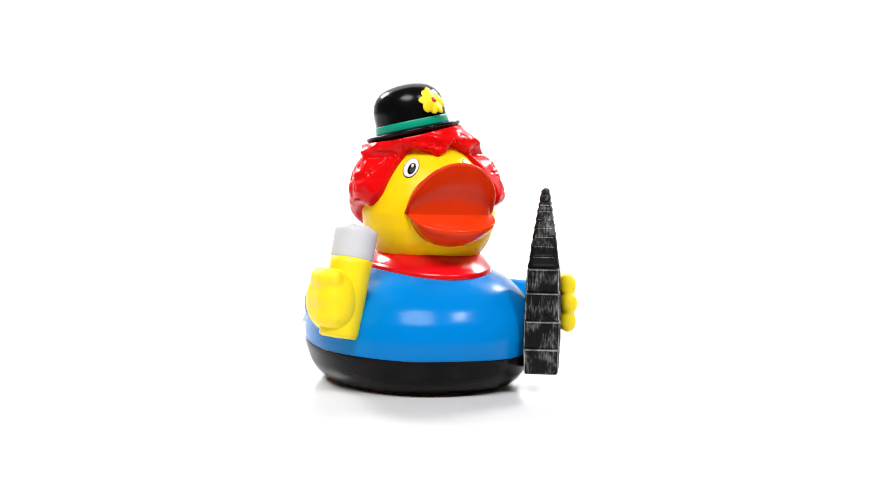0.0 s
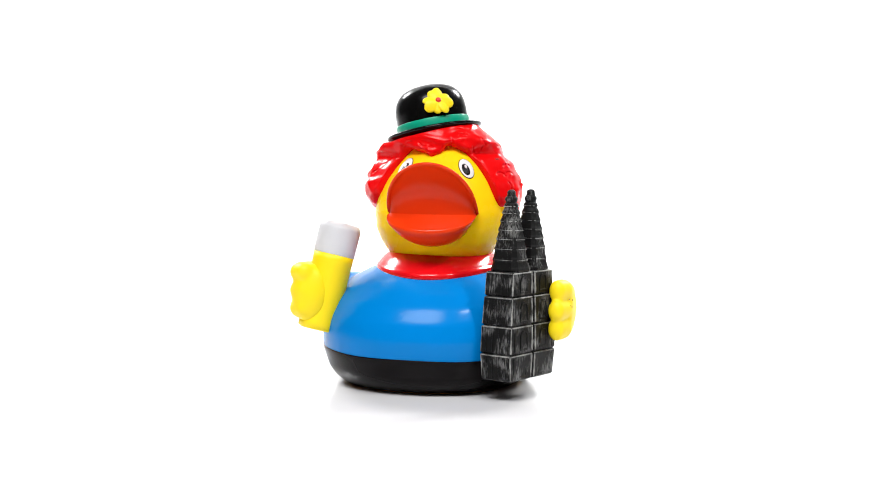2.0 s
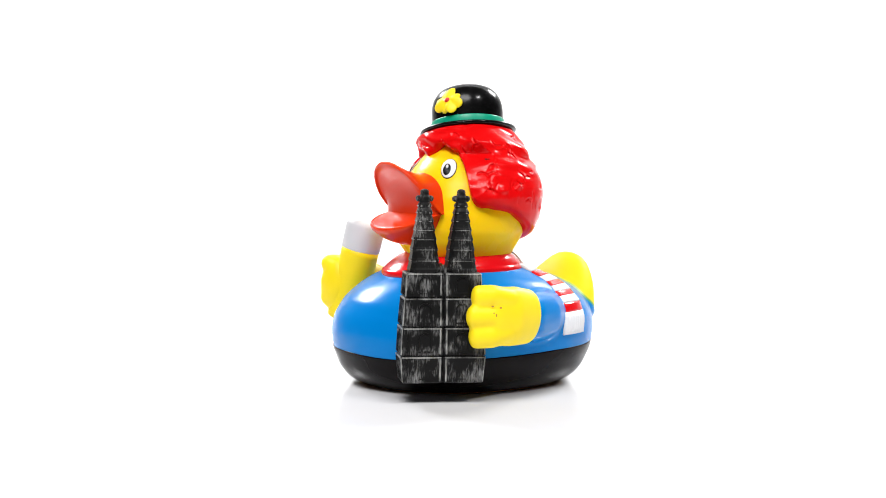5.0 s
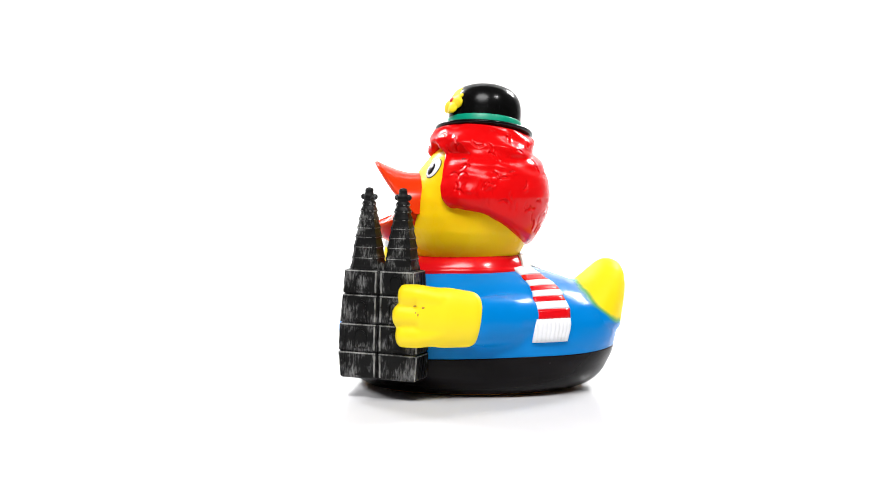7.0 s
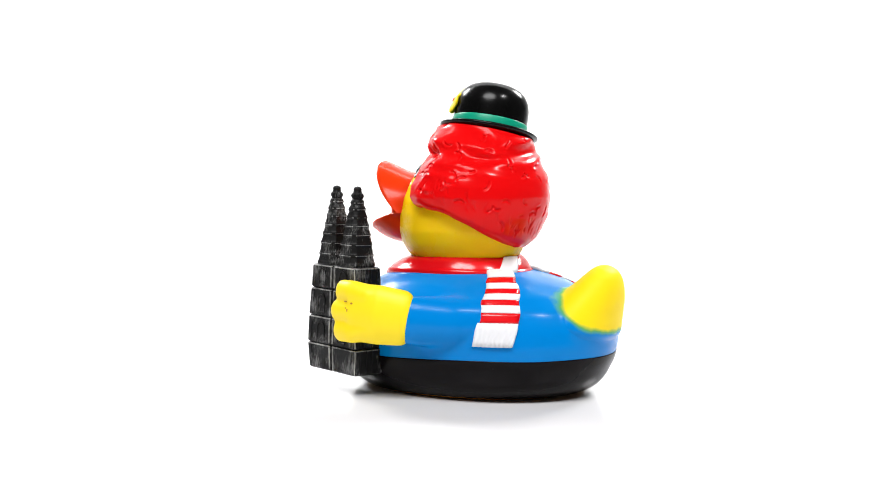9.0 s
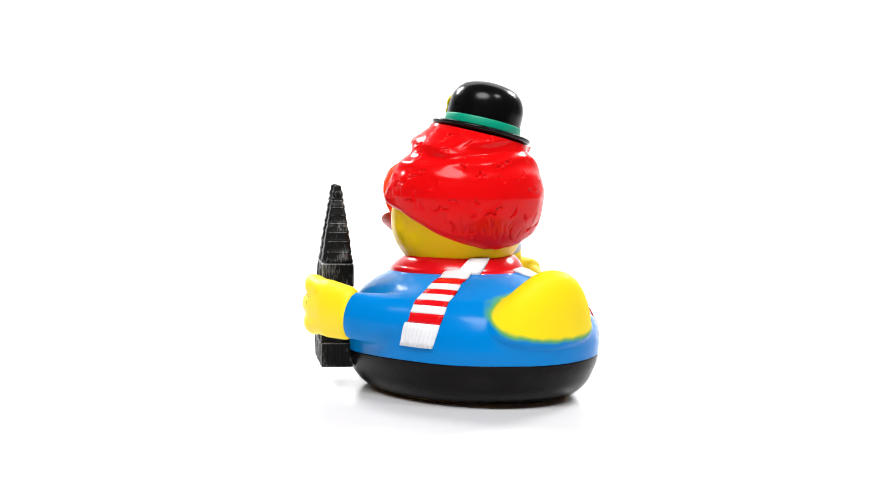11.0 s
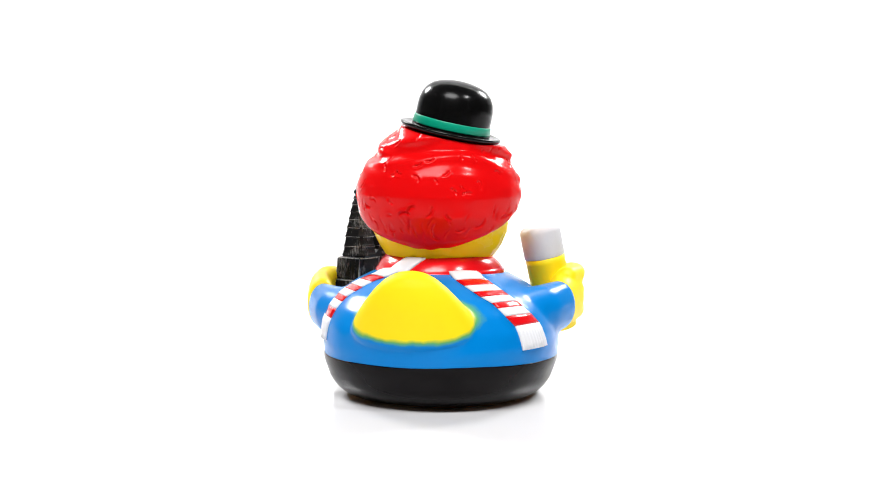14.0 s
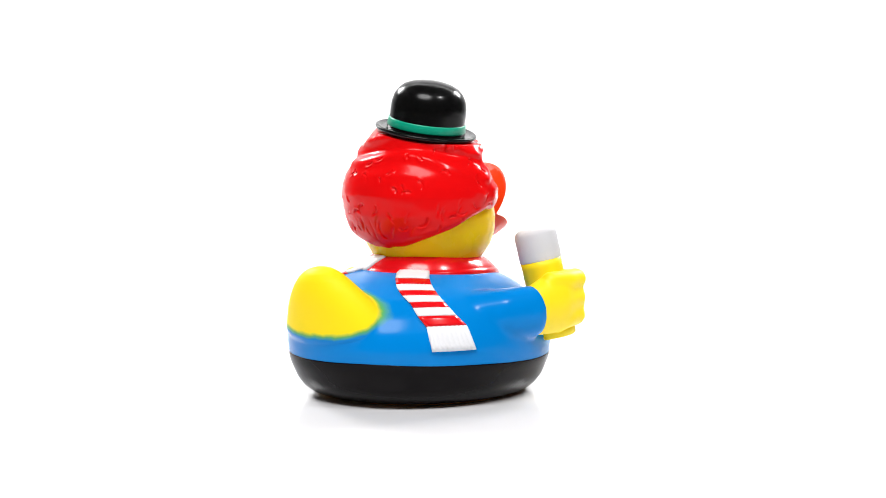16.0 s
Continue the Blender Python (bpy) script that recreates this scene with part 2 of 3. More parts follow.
def tail_shape(grow=0.0):
    """A broad flat tail that rises from the back."""
    rings = []
    n = 48
    for y, z, wide, thick in ((41, 16, 14, 9), (43.6, 20.5, 18.5, 12), (46.4, 24.5, 19.2, 12), (48, 27, 17.5, 10.6), (50, 30, 15.5, 9), (51.8, 33, 13.2, 7.6),
                              (53.2, 36, 10.6, 6.2), (54.2, 38.6, 7.8, 4.7), (54.7, 40.2, 5, 3.2), (55, 41, 1.8, 1.4)):
        ring = []
        for j in range(n):
            a = 2 * math.pi * j / n
            ring.append((-2.3 + (wide + grow) * math.cos(a), y + 0.6 + (thick + grow) * math.sin(a) * 0.93, z - thick * math.sin(a) * 0.35))
        rings.append(ring)
    return closed(rings)


def build_tail(duck):
    part("tail", *tail_shape(0.0), SPRAYED, duck, "yellow sprayed upturned tail", fuse=0.5)


def build_body(duck):
    n = 128
    angles = [2 * math.pi * j / n for j in range(n)]

    def line(a):
        return PAINT_LINE + 1.1 * math.sin(a) + 0.2 * math.sin(a * 3 + 1) + 0.1 * math.sin(7 * a)

    low = [[on_body(a, line(a) * k, 0.16) for a in angles] for k in (0.15, 0.156, 0.165, 0.18, 0.21, 0.3, 0.4, 0.5, 0.6, 0.7, 0.8, 0.9, 0.98)]
    low.append([on_body(a, line(a), 0.1) for a in angles])
    part("base", *closed(low), BLACK, duck, "black painted lower body with a flat bottom")
    up = [[on_body(a, 6 + (38.8 - 6) * k) for a in angles] for k in [i / 40 for i in range(41)]]
    left = limb([(20, 26, 24), (29, 17, 24.6), (35.5, 9, 25.2), (38.3, 2.6, 26)], [(8.5, 8.5), (7.4, 7.9), (5.0, 7.3), (3.4, 6.8)])
    right = limb([(-24, 24, 25), (-34, 11, 26.9), (-38.6, 1, 27.6)], [(8.5, 8.5), (6.8, 7.8), (5.2, 7.8)])
    part("body", *join(closed(up), left, right, tail_shape(-0.15)), SPRAYED, duck, "glossy blue painted body with two sleeved wings", fuse=0.6, soften=32)
    ring = [[on_body(a, z, lift) for a in angles] for z, lift in ((1.02, -0.9), (1.03, -0.1), (1.4, 0.0), (2.1, 0.04), (2.4, -0.8))]
    part("bottom_rim", *closed(ring), UNDER, duck, "thin unpainted amber rim under the base")


# ---------------------------------------------------------------- head
HZ = [37, 40, 43, 46, 50, 55, 60, 65, 69, 73, 77, 81, 84]
HEAD_HALF = smooth_table(HZ, [13, 14.4, 17, 19, 20.8, 21.4, 20.8, 18.8, 16.2, 13.4, 10.2, 6.5, 2])
HEAD_FRONT = smooth_table(HZ, [-3.5, -7, -9.8, -11.6, -12.4, -12.4, -11.2, -9.0, -6.6, -3.4, 0.4, 4.6, 9])
HEAD_BACK = smooth_table(HZ, [22, 24, 25.5, 27, 29, 30, 29.5, 28.5, 27, 25, 22, 18, 14])


def on_head(a, z, lift=0.0):
    x, y = section(a, HEAD_HALF(z), HEAD_FRONT(z), HEAD_BACK(z), -1.3, 2.1)
    if lift:
        x1, y1 = section(a + 0.01, HEAD_HALF(z), HEAD_FRONT(z), HEAD_BACK(z), -1.3, 2.1)
        x2, y2 = section(a, HEAD_HALF(z + 0.3), HEAD_FRONT(z + 0.3), HEAD_BACK(z + 0.3), -1.3, 2.0)
        nrm = Vector((x1 - x, y1 - y, 0)).cross(Vector((x2 - x, y2 - y, 0.3))).normalized()
        return tuple(Vector((x, y, z)) + nrm * lift)
    return x, y, z


def build_head(duck):
    n = 96
    rings = [[on_head(2 * math.pi * j / n, 36.5 + (83.8 - 36.5) * i / 60) for j in range(n)] for i in range(61)]
    return part("head", *closed(rings), SKIN, duck, "smooth yellow vinyl head")


HRZ = [40, 46.5, 50, 55, 61, 64, 67.5, 71, 75, 79, 82, 85]
HAIR_HALF = smooth_table(HRZ, [19.5, 21.4, 23, 24.3, 25.3, 25.1, 24, 22.4, 19.7, 17.2, 15.2, 13.5])
HAIR_MID = smooth_table(HRZ, [-1.3, -1.3, -1.3, -1.3, -1.2, -1.2, -1.3, -1.4, -2.2, -3.2, -4.2, -4.6])
HAIR_BACK = smooth_table(HRZ, [27.2, 29.2, 31.3, 33.6, 34.6, 34.3, 33.4, 31.8, 29.8, 28, 26, 24])
HAIR_FRONT = smooth_table(HRZ, [-9, -10, -10.8, -11, -10.8, -10.0, -8.6, -5.6, -4.0, -3.6, -2, 0])
# hairline: degrees from the beak, positive to the toy's left, and height
LINE_A = [-180, -150, -125, -105, -95, -80, -66, -60, -56, -54, -50, -41, -30, -22, -14, -3, 6, 14, 22, 30, 41, 48, 53, 55, 57, 61, 66, 80, 95, 105, 125, 150, 180]
LINE_Z = [45.1, 46.3, 49.3, 53, 55.5, 57.5, 57.2, 59, 61.5, 66, 70.5, 74.3, 75.3, 74.8, 74, 72.6, 73.4, 75.4, 76.4, 75.8, 74.5, 71, 66.5, 62, 59.5, 58, 57.2, 57, 55.5, 53, 49.3, 46.3, 45.1]


def around(values, width):
    """A running mean round the head."""
    k = np.hanning(width + 2)[1:-1]
    h = width // 2
    return np.convolve(np.concatenate([values[-h:], values, values[:h]]), k / k.sum(), "valid")


def build_hair(duck):
    cols, rows = 720, 190
    rng = np.random.RandomState(5)
    az = np.linspace(-np.pi, np.pi, cols, endpoint=False)
    low = np.interp(np.degrees(az), LINE_A, LINE_Z)
    calm = np.clip((np.abs(az) - 1.1) / 0.5, 0, 1)
    brow = np.clip((0.75 - np.abs(az)) / 0.2, 0, 1)
    low = around(low, 9) * (1 - calm - brow) + around(low, 75) * calm + around(low, 31) * brow
    low = low + 0.22 * (1 - calm) * np.sin(az * 17 + 1.5 * np.sin(az * 5)) + 0.12 * calm * np.sin(az * 13 + 2 * np.sin(az * 4))
    s = np.linspace(0, 1, rows)[:, None]
    high = 79.0 + 0.22 * (15 * np.sin(az) + 3.6) + 0.07 * 15 * np.cos(az)
    Z = low[None, :] + (high[None, :] - low[None, :]) * s
    zz = np.linspace(39, 86, 300)
    half, fr, bk, mid = (np.interp(Z, zz, [f(v) for v in zz]) for f in (HAIR_HALF, HAIR_FRONT, HAIR_BACK, HAIR_MID))
    cy = 11.5
    sn, cs = np.sin(az)[None, :], np.cos(az)[None, :]
    side = np.abs(az)[None, :]
    R = 1 / np.sqrt((sn / half) ** 2 + (cs / np.where(cs > 0, cy - fr, bk - cy)) ** 2)
    # towards the face the locks lie close to the head
    hh, hf, hb = (np.interp(Z, zz, [f(v) for v in zz]) for f in (HEAD_HALF, HEAD_FRONT, HEAD_BACK))
    close = 1 / np.sqrt((sn / hh) ** 2 + (cs / np.where(cs > 0, cy - hf, hb - cy)) ** 2)
    away = np.clip((side - math.radians(54)) / math.radians(36), 0, 1)
    above = np.clip((Z - 74.0) / 7, 0, 1)
    R = np.minimum(R, close + 3.0 + 8 * away ** 1.5 + 6 * above)
    # flowing locks round the top, calmer over the brow
    D = (0.18 + 0.35 * np.clip((side - 0.6) / 0.6, 0, 1)) * np.sin(Z * 0.8 + 2.2 * np.sin(az * 3)[None, :] + az[None, :] * 2) * np.clip((Z - 66) / 8, 0, 1)
    D += 0.3 * np.clip((1.0 - side) / 0.4, 0, 1) * np.sin(Z * 1.7 + 1.6 * np.sin(az * 6)[None, :])
    # a roll of hair under the brim, with a furrow below it
    roll = np.clip((side - 0.7) / 0.5, 0, 1)
    shift = 1.2 * np.sin(az * 2 + 0.6)[None, :]
    D += roll * (0.8 * np.exp(-((Z - 77.6 - shift) / 1.7) ** 2) - 0.9 * np.exp(-((Z - 73.6 - shift) / 1.3) ** 2))

    def apart(a0):
        return ((az[None, :] - a0 + np.pi) % (2 * np.pi) - np.pi) * R

    # soft unevenness of the moulding, then curls at the temples
    for _ in range(40):
        a0, z0, w, h = rng.uniform(-np.pi, np.pi), rng.uniform(46, 84), rng.uniform(2.5, 5), rng.uniform(1.5, 3)
        D += rng.uniform(-0.18, 0.25) * np.exp(-(apart(a0) / w) ** 2 - ((Z - z0) / h) ** 2)
    for _ in range(40):
        a0, z0, w, h = rng.choice([-1, 1]) * rng.uniform(0.95, 1.75), rng.uniform(57, 77), rng.uniform(1.5, 2.8), rng.uniform(1.0, 1.8)
        D += rng.uniform(0.1, 0.65) * np.exp(-(apart(a0) / w) ** 2 - ((Z - z0) / h) ** 2)
    # short curved strokes cut into it, some in the shape of an S
    cut = []
    for stroke in range(420):
        a0, z0 = rng.uniform(-np.pi, np.pi), rng.uniform(50, 80)
        if any(math.hypot((a0 - a) * 23, z0 - z) < 4.6 for a, z in cut):
            continue
        cut.append((a0, z0))
        rad, start, span = rng.uniform(1.2, 2.2), rng.uniform(0, 2 * np.pi), rng.uniform(1.5, 2.6)
        deep = rng.uniform(0.28, 0.48)
        for _ in range(1 + (stroke % 4 == 0)):
            du, dz = apart(a0), Z - z0
            ang = (np.arctan2(dz, du) - start) % (2 * np.pi)
            along = np.clip(np.minimum(ang, span - ang) / 0.45, 0, 1) * (ang < span)
            off = np.hypot(du, dz) - rad
            D += along * (-deep * np.exp(-(off / 0.3) ** 2) + deep * 0.3 * np.exp(-((off - 0.7) / 0.4) ** 2))
            a0, z0 = a0 + 2 * rad * math.cos(start + span) / 24, z0 + 2 * rad * math.sin(start + span)
            start = (start + span + math.pi) % (2 * math.pi)
    # upright notches along the hem
    for _ in range(44):
        a0 = rng.choice([-1, 1]) * rng.uniform(1.2, np.pi)
        z0, tilt = np.interp(math.degrees(a0), LINE_A, LINE_Z) + rng.uniform(4.0, 9), rng.uniform(-0.5, 0.5)
        dz = Z - z0
        D += -rng.uniform(0.15, 0.32) * np.exp(-((apart(a0) - tilt * dz - 0.12 * dz * dz) / 0.32) ** 2 - (dz / 1.5) ** 4)
    D *= 0.5 + 0.5 * np.clip((side - 0.55) / 0.4, 0, 1)
    front = np.clip((1.25 - side) / 0.3, 0, 1)
    edge = np.clip(s * (high - low)[None, :] / (2.6 - 0.4 * front), 0, 1)
    R = R + D * np.clip(s / 0.05, 0, 1) - (2.4 + 0.5 * front) * (1 - np.sqrt(np.clip(1 - (1 - edge) ** 2, 0, 1)))
    X, Y = mid + R * sn, cy - R * cs
    rings = [list(zip(X[i].tolist(), Y[i].tolist(), Z[i].tolist())) for i in range(rows)]
    inner = [(-1.3 + (x + 1.3) * 0.8, cy + (y - cy) * 0.8, z + 0.3) for x, y, z in rings[0]]
    wig = part("hair", *closed([inner] + rings), RED, duck, "glossy red curly moulded hair")
    m = place(16.2, 5.1, 72.5, (0.25, -0.47, 0.85))
    part("scuff", *moved(join(ball((0, 0, 0), (1.0, 0.5, 0.12), 14, 6), ball((0.9, 0.5, -0.05), (0.5, 0.35, 0.12), 12, 6)), m), SMUDGE, wig, "dark smudge in the red paint")


def build_hat(duck):
    m = place(-5.1, 13.6, 80.5, (-0.215, 0.07, 1.0), (1, 0, 0))
    crown = lathe([(12.2, -2.5), (12.2, 0.4), (11.8, 1.5), (11.6, 4), (11.65, 6.5), (11.5, 8.6), (10.95, 10.7), (9.9, 12.5), (8.3, 14.0), (6.0, 15.0), (3.2, 15.6), (0.5, 15.8)])
    brim = lathe([(10, -1.0), (14.0, -0.7), (15.1, -0.3), (15.6, 0.25), (15.5, 0.8), (15.0, 1.05), (14.4, 0.95), (13.4, 0.6), (12.2, 0.75), (11, 0.8)])
    hat = part("hat", *moved(crown, m), HATBLACK, duck, "glossy black bowler hat, tipped to one side")
    part("brim", *moved(brim, m), HATBLACK, hat)
    band = lathe([(11.3, 1.2), (12.0, 1.25), (12.05, 1.6), (11.87, 3.5), (11.8, 3.75), (11.3, 3.85)])
    part("hat_band", *moved(band, m), TEAL, hat, "teal green hat band")
    f = place(-2.4, 3.9, 90.3, (0.30, -0.82, 0.50), (1, 0, 0.1))
    petals = []
    for j in range(8):
        a = 2 * math.pi * j / 8
        k = (1.05, 0.9, 1.1, 0.95, 1.0, 1.08, 0.88, 1.0)[j]
        b = ball((0, 0, 0), (2.2 * k, 1.85 * k, 0.65), 16, 8)
        turn = Matrix.Rotation(a + 0.12 * (-1) ** j, 4, "Z") @ Matrix.Rotation(0.22, 4, "Y") @ Matrix.Rotation(0.3 * (-1) ** j, 4, "X")
        petals.append(moved(b, Matrix.Translation((2.8 * k * math.cos(a), 2.8 * k * math.sin(a), 0.1 + 0.2 * (j % 2))) @ turn))
    petals.append(ball((0, 0, 0.2), (2.2, 2.2, 1.1), 16, 8))
    flower = part("flower", *moved(join(*petals), f), YELLOW, duck, "yellow flower on the hat", fuse=0.18, soften=3)
    part("flower_centre", *moved(ball((0, 0, 1.1), (0.95, 0.95, 0.6), 16, 8), f), DOTRED, flower, "red dot in the flower")


def build_beak(duck):
    n = 41
    corner = 55.4

    def loft(curves):
        verts = [p for c in curves for p in c]
        return verts, grid_faces(len(curves), n, wrap=False)

    phis = [math.pi * (j / (n - 1) - 0.5) for j in range(n)]
    x0 = -0.8

    def upper_lip(p, out=0.0):
        c = max(0.0, math.cos(p))
        return x0 + (13.2 + out) * math.sin(p), -9.0 - 11.4 * c ** 0.75, corner + (14.7 + out) * c ** 0.9

    def crease(p):
        c = max(0.0, math.cos(p))
        return x0 + 13.6 * math.sin(p), -9.0 - 4.9 * c ** 0.7, corner - 0.1

    def upper_root(p):
        c = max(0.0, math.cos(p))
        return x0 + 12.5 * math.sin(p), -5.5 - 1.0 * c, corner + 12.6 * c ** 0.8

    def lower_lip(p):
        c = max(0.0, math.cos(p))
        return x0 + 13.9 * math.sin(p), -9.0 - 12.1 * c ** 0.6, corner - 4.6 * c ** 0.8

    def lower_root(p):
        c = max(0.0, math.cos(p))
        return x0 + 11.5 * math.sin(p), -5.5, corner - 10.5 * c ** 0.8

    def blend(a, b, k, sag):
        return [tuple(u + (v - u) * k + w for u, v, w in zip(a(p), b(p), (0, sag[0] * math.sin(math.pi * k) * max(0, math.cos(p)), sag[1] * math.sin(math.pi * k) * max(0, math.cos(p))))) for p in phis]

    ks = [i / 10 for i in range(11)]
    palate = [blend(crease, upper_lip, k, (2.4, 0.4)) for k in ks]
    rim = []
    for k in range(1, 7):
        t = math.pi * k / 7
        rim.append([(x, y - 0.75 * math.sin(t) * min(1, 3 * max(0, math.cos(p))), z) for (x, y, z), p in zip([upper_lip(p, 0.6 * (1 - math.cos(t))) for p in phis], phis)])
    top = [blend(lambda p: upper_lip(p, 1.2), upper_root, k, (1.4, -1.5)) for k in ks]
    up = part("upper_beak", *loft(palate + rim + top), ORANGE, duck, "orange-red open upper beak, curled upward")
    tongue = [blend(crease, lower_lip, k, (0.0, -0.6)) for k in ks]
    lrim = [[(x, y - dy * max(0, math.cos(p)), z + dz * max(0, math.cos(p))) for (x, y, z), p in zip([lower_lip(p) for p in phis], phis)] for dy, dz in ((0.25, 0.35), (0.6, 0.35), (1.0, 0.0), (1.15, -0.7))]
    under = [blend(lambda p: tuple(v + w for v, w in zip(lower_lip(p), (0, -0.9 * max(0, math.cos(p)), -1.5 * max(0, math.cos(p))))), lower_root, k, (-2.0, -1.2)) for k in ks]
    part("lower_beak", *loft(tongue + lrim + under), ORANGE, duck, "orange-red lower beak")


def build_eyes(head):
    for sx, ax in ((-1, -9.6), (1, 9.4)):
        z = 69.3
        p = Vector(on_head(-math.acos(ax / HEAD_HALF(z)), z))
        out = (Vector(on_head(-math.acos(ax / HEAD_HALF(z)), z, 1.0)) - p).normalized()
        across = Vector((0, 0, 1)).cross(out).normalized()
        slope = out.cross(across)
        rise = slope / slope.z * 0.5 + Vector((0, slope.y / slope.z, 1)) * 0.5

        def disc(w, h, lift, dx=0.0, dz=0.0):
            # an oval lying on the head, slightly domed
            rings, n = [], 32
            for k, e in ((1.0, 0.0), (0.96, 0.14), (0.7, 0.2), (0.35, 0.24), (0.05, 0.25)):
                ring = []
                for j in range(n):
                    t = 2 * math.pi * j / n
                    q = p + across * (dx + w * k * math.cos(t)) + rise * (dz + h * k * math.sin(t))
                    c = max(-1.0, min(1.0, (q.x + 1.3) / HEAD_HALF(q.z)))
                    ring.append(on_head(-math.acos(math.copysign(abs(c) ** 1.05, c)), q.z, lift + e))
                rings.append(ring)
            return closed(rings)

        outline = part("eye", *disc(2.55, 3.1, 0.02), EYEBLACK, head, "oval painted eye with black outline")
        part("eye_white", *disc(2.4, 2.94, 0.1), WHITE, outline)
        part("pupil", *disc(1.3, 1.75, 0.28, -0.35 * sx, -0.45), EYEBLACK, outline)
        part("iris", *disc(0.5, 0.65, 0.5, -0.3 * sx, -0.95), EYEGREY, outline)
        part("eye_highlight", *disc(0.42, 0.55, 0.62, -0.35 * sx + 0.1, 0.15), WHITE, outline)


# ---------------------------------------------------------------- scarf
def collar(a, u, lift=0.0):
    """A point of the draped collar: u runs from the neck over the swell to the rolled edge on the body."""
    c, s = math.cos(a), math.sin(a)
    ix, iy = -1.7 + 14.2 * c, 9.0 + (13.2 if s < 0 else 14.6) * s
    ox, oy = -1.7 + 19.4 * c, 8.4 + (25.6 if s < 0 else 20.6) * s
    zo = 37.6 + 0.7 * c * c - (1.0 * s * s if s < 0 else -0.2 * s)
    k = min(1.0, u / 0.82)
    f = 1 - (1 - k) ** 1.1
    x, y = ix + (ox - ix) * f, iy + (oy - iy) * f
    z = 43.2 + (zo + 0.9 - 43.2) * k ** 1.15 + 0.9 * math.sin(math.pi * k) + 0.25 * math.sin(3 * a + 1) * math.sin(math.pi * k)
    if u > 0.82:
        t = (u - 0.82) / 0.18 * 2.2
        grow = 1 + 0.035 * math.sin(t)
        x, y, z = -1.7 + (x + 1.7) * grow, 8.4 + (y - 8.4) * grow, z - 1.5 * (1 - math.cos(t))
    r = 1 + 0.6 * lift / 18
    return -1.7 + (x + 1.7) * r, 8.4 + (y - 8.4) * r, z + lift * 0.9


def build_scarf(duck):
    rings = [[collar(2 * math.pi * j / 96, u) for u in [i / 22 for i in range(23)]] for j in range(96)]
    k = 23
    verts = [p for r in rings for p in r]
    faces = [(i * k + j, i * k + (j + 1) % k, ((i + 1) % 96) * k + (j + 1) % k, ((i + 1) % 96) * k + j) for i in range(96) for j in range(k)]
    scarf = part("scarf", verts, faces, SCARFRED, duck, "glossy red scarf wound round the neck")
    # two hanging ends with red and white stripes and a white fringe
    heights = [18.4, 25, 31, 36, 38, 39.5]
    for near, far in (([16.4, 17.8, 21.6, 29.5, 37, 46], [32, 35.3, 39.6, 49.5, 61, 72]), ([162, 159, 150, 141, 138, 134], [143, 141, 132.5, 117.5, 110, 106])):
        zt, zb = 38.9, 18.4
        cuts = [0, 0.10, 0.165, 0.235, 0.295, 0.37, 0.44, 0.54, 0.675, 1.0]
        end = None
        for i in range(len(cuts) - 1):
            rows = []
            fringe = i == len(cuts) - 2
            m = 37 if fringe else 9
            for u in np.linspace(cuts[i], cuts[i + 1], 5):
                row = []
                z = zt + (zb - zt) * u
                for v in np.linspace(0, 1, m):
                    a = math.radians(table(z, heights, near) * (1 - v) + table(z, heights, far) * v)
                    row.append(on_body(a, min(z, 38.6), 0.45 + 0.22 * math.sin(math.pi * v) + (0.35 if z > 37.5 else 0) + (0.28 * abs(math.sin(9 * math.pi * v)) if fringe else 0)))
                rows.append(row)
            top = [p for r in rows for p in r]
            sink = [tuple(Vector(p) + (Vector((-2, 12, p[2] - 8)) - Vector(p)).normalized() * 1.5) for p in top]
            verts = top + sink
            faces = grid_faces(5, m, wrap=False) + grid_faces(5, m, wrap=False, base=len(top))
            border = [r * m for r in range(5)] + [4 * m + c for c in range(1, m)] + [r * m + m - 1 for r in range(3, -1, -1)] + [c for c in range(m - 2, 0, -1)]
            faces += [(border[q], border[(q + 1) % len(border)], border[(q + 1) % len(border)] + len(top), border[q] + len(top)) for q in range(len(border))]
            mat = WHITE if fringe or i % 2 == 0 else SCARFRED
            if i == 0:
                end = part("scarf_end", verts, faces, mat, duck, "red and white striped scarf end with a white fringe")
            else:
                part("fringe" if fringe else "stripe", verts, faces, mat, end)
    # where the left end comes out over the collar
    rows, cols = 10, 9
    top, sink = [], []
    for i in range(rows):
        u = i / (rows - 1)
        for j in range(cols):
            v = j / (cols - 1)
            a = math.radians((50 + 14 * u) * (1 - v) + (70 + 16 * u) * v)
            top.append(collar(a, 0.92 - 0.62 * u, 0.5 + 0.15 * math.sin(math.pi * v)))
            sink.append(collar(a, 0.92 - 0.62 * u, -0.6))
    n = len(top)
    border = [r * cols for r in range(rows)] + [(rows - 1) * cols + c for c in range(1, cols)] + [r * cols + cols - 1 for r in range(rows - 2, -1, -1)] + [c for c in range(cols - 2, 0, -1)]
    faces = grid_faces(rows, cols, wrap=False) + grid_faces(rows, cols, wrap=False, base=n)
    faces += [(border[q], border[(q + 1) % len(border)], border[(q + 1) % len(border)] + n, border[q] + n) for q in range(len(border))]
    part("scarf_knot", top + sink, faces, WHITE, scarf, "white start of the scarf end, tucked over the collar")


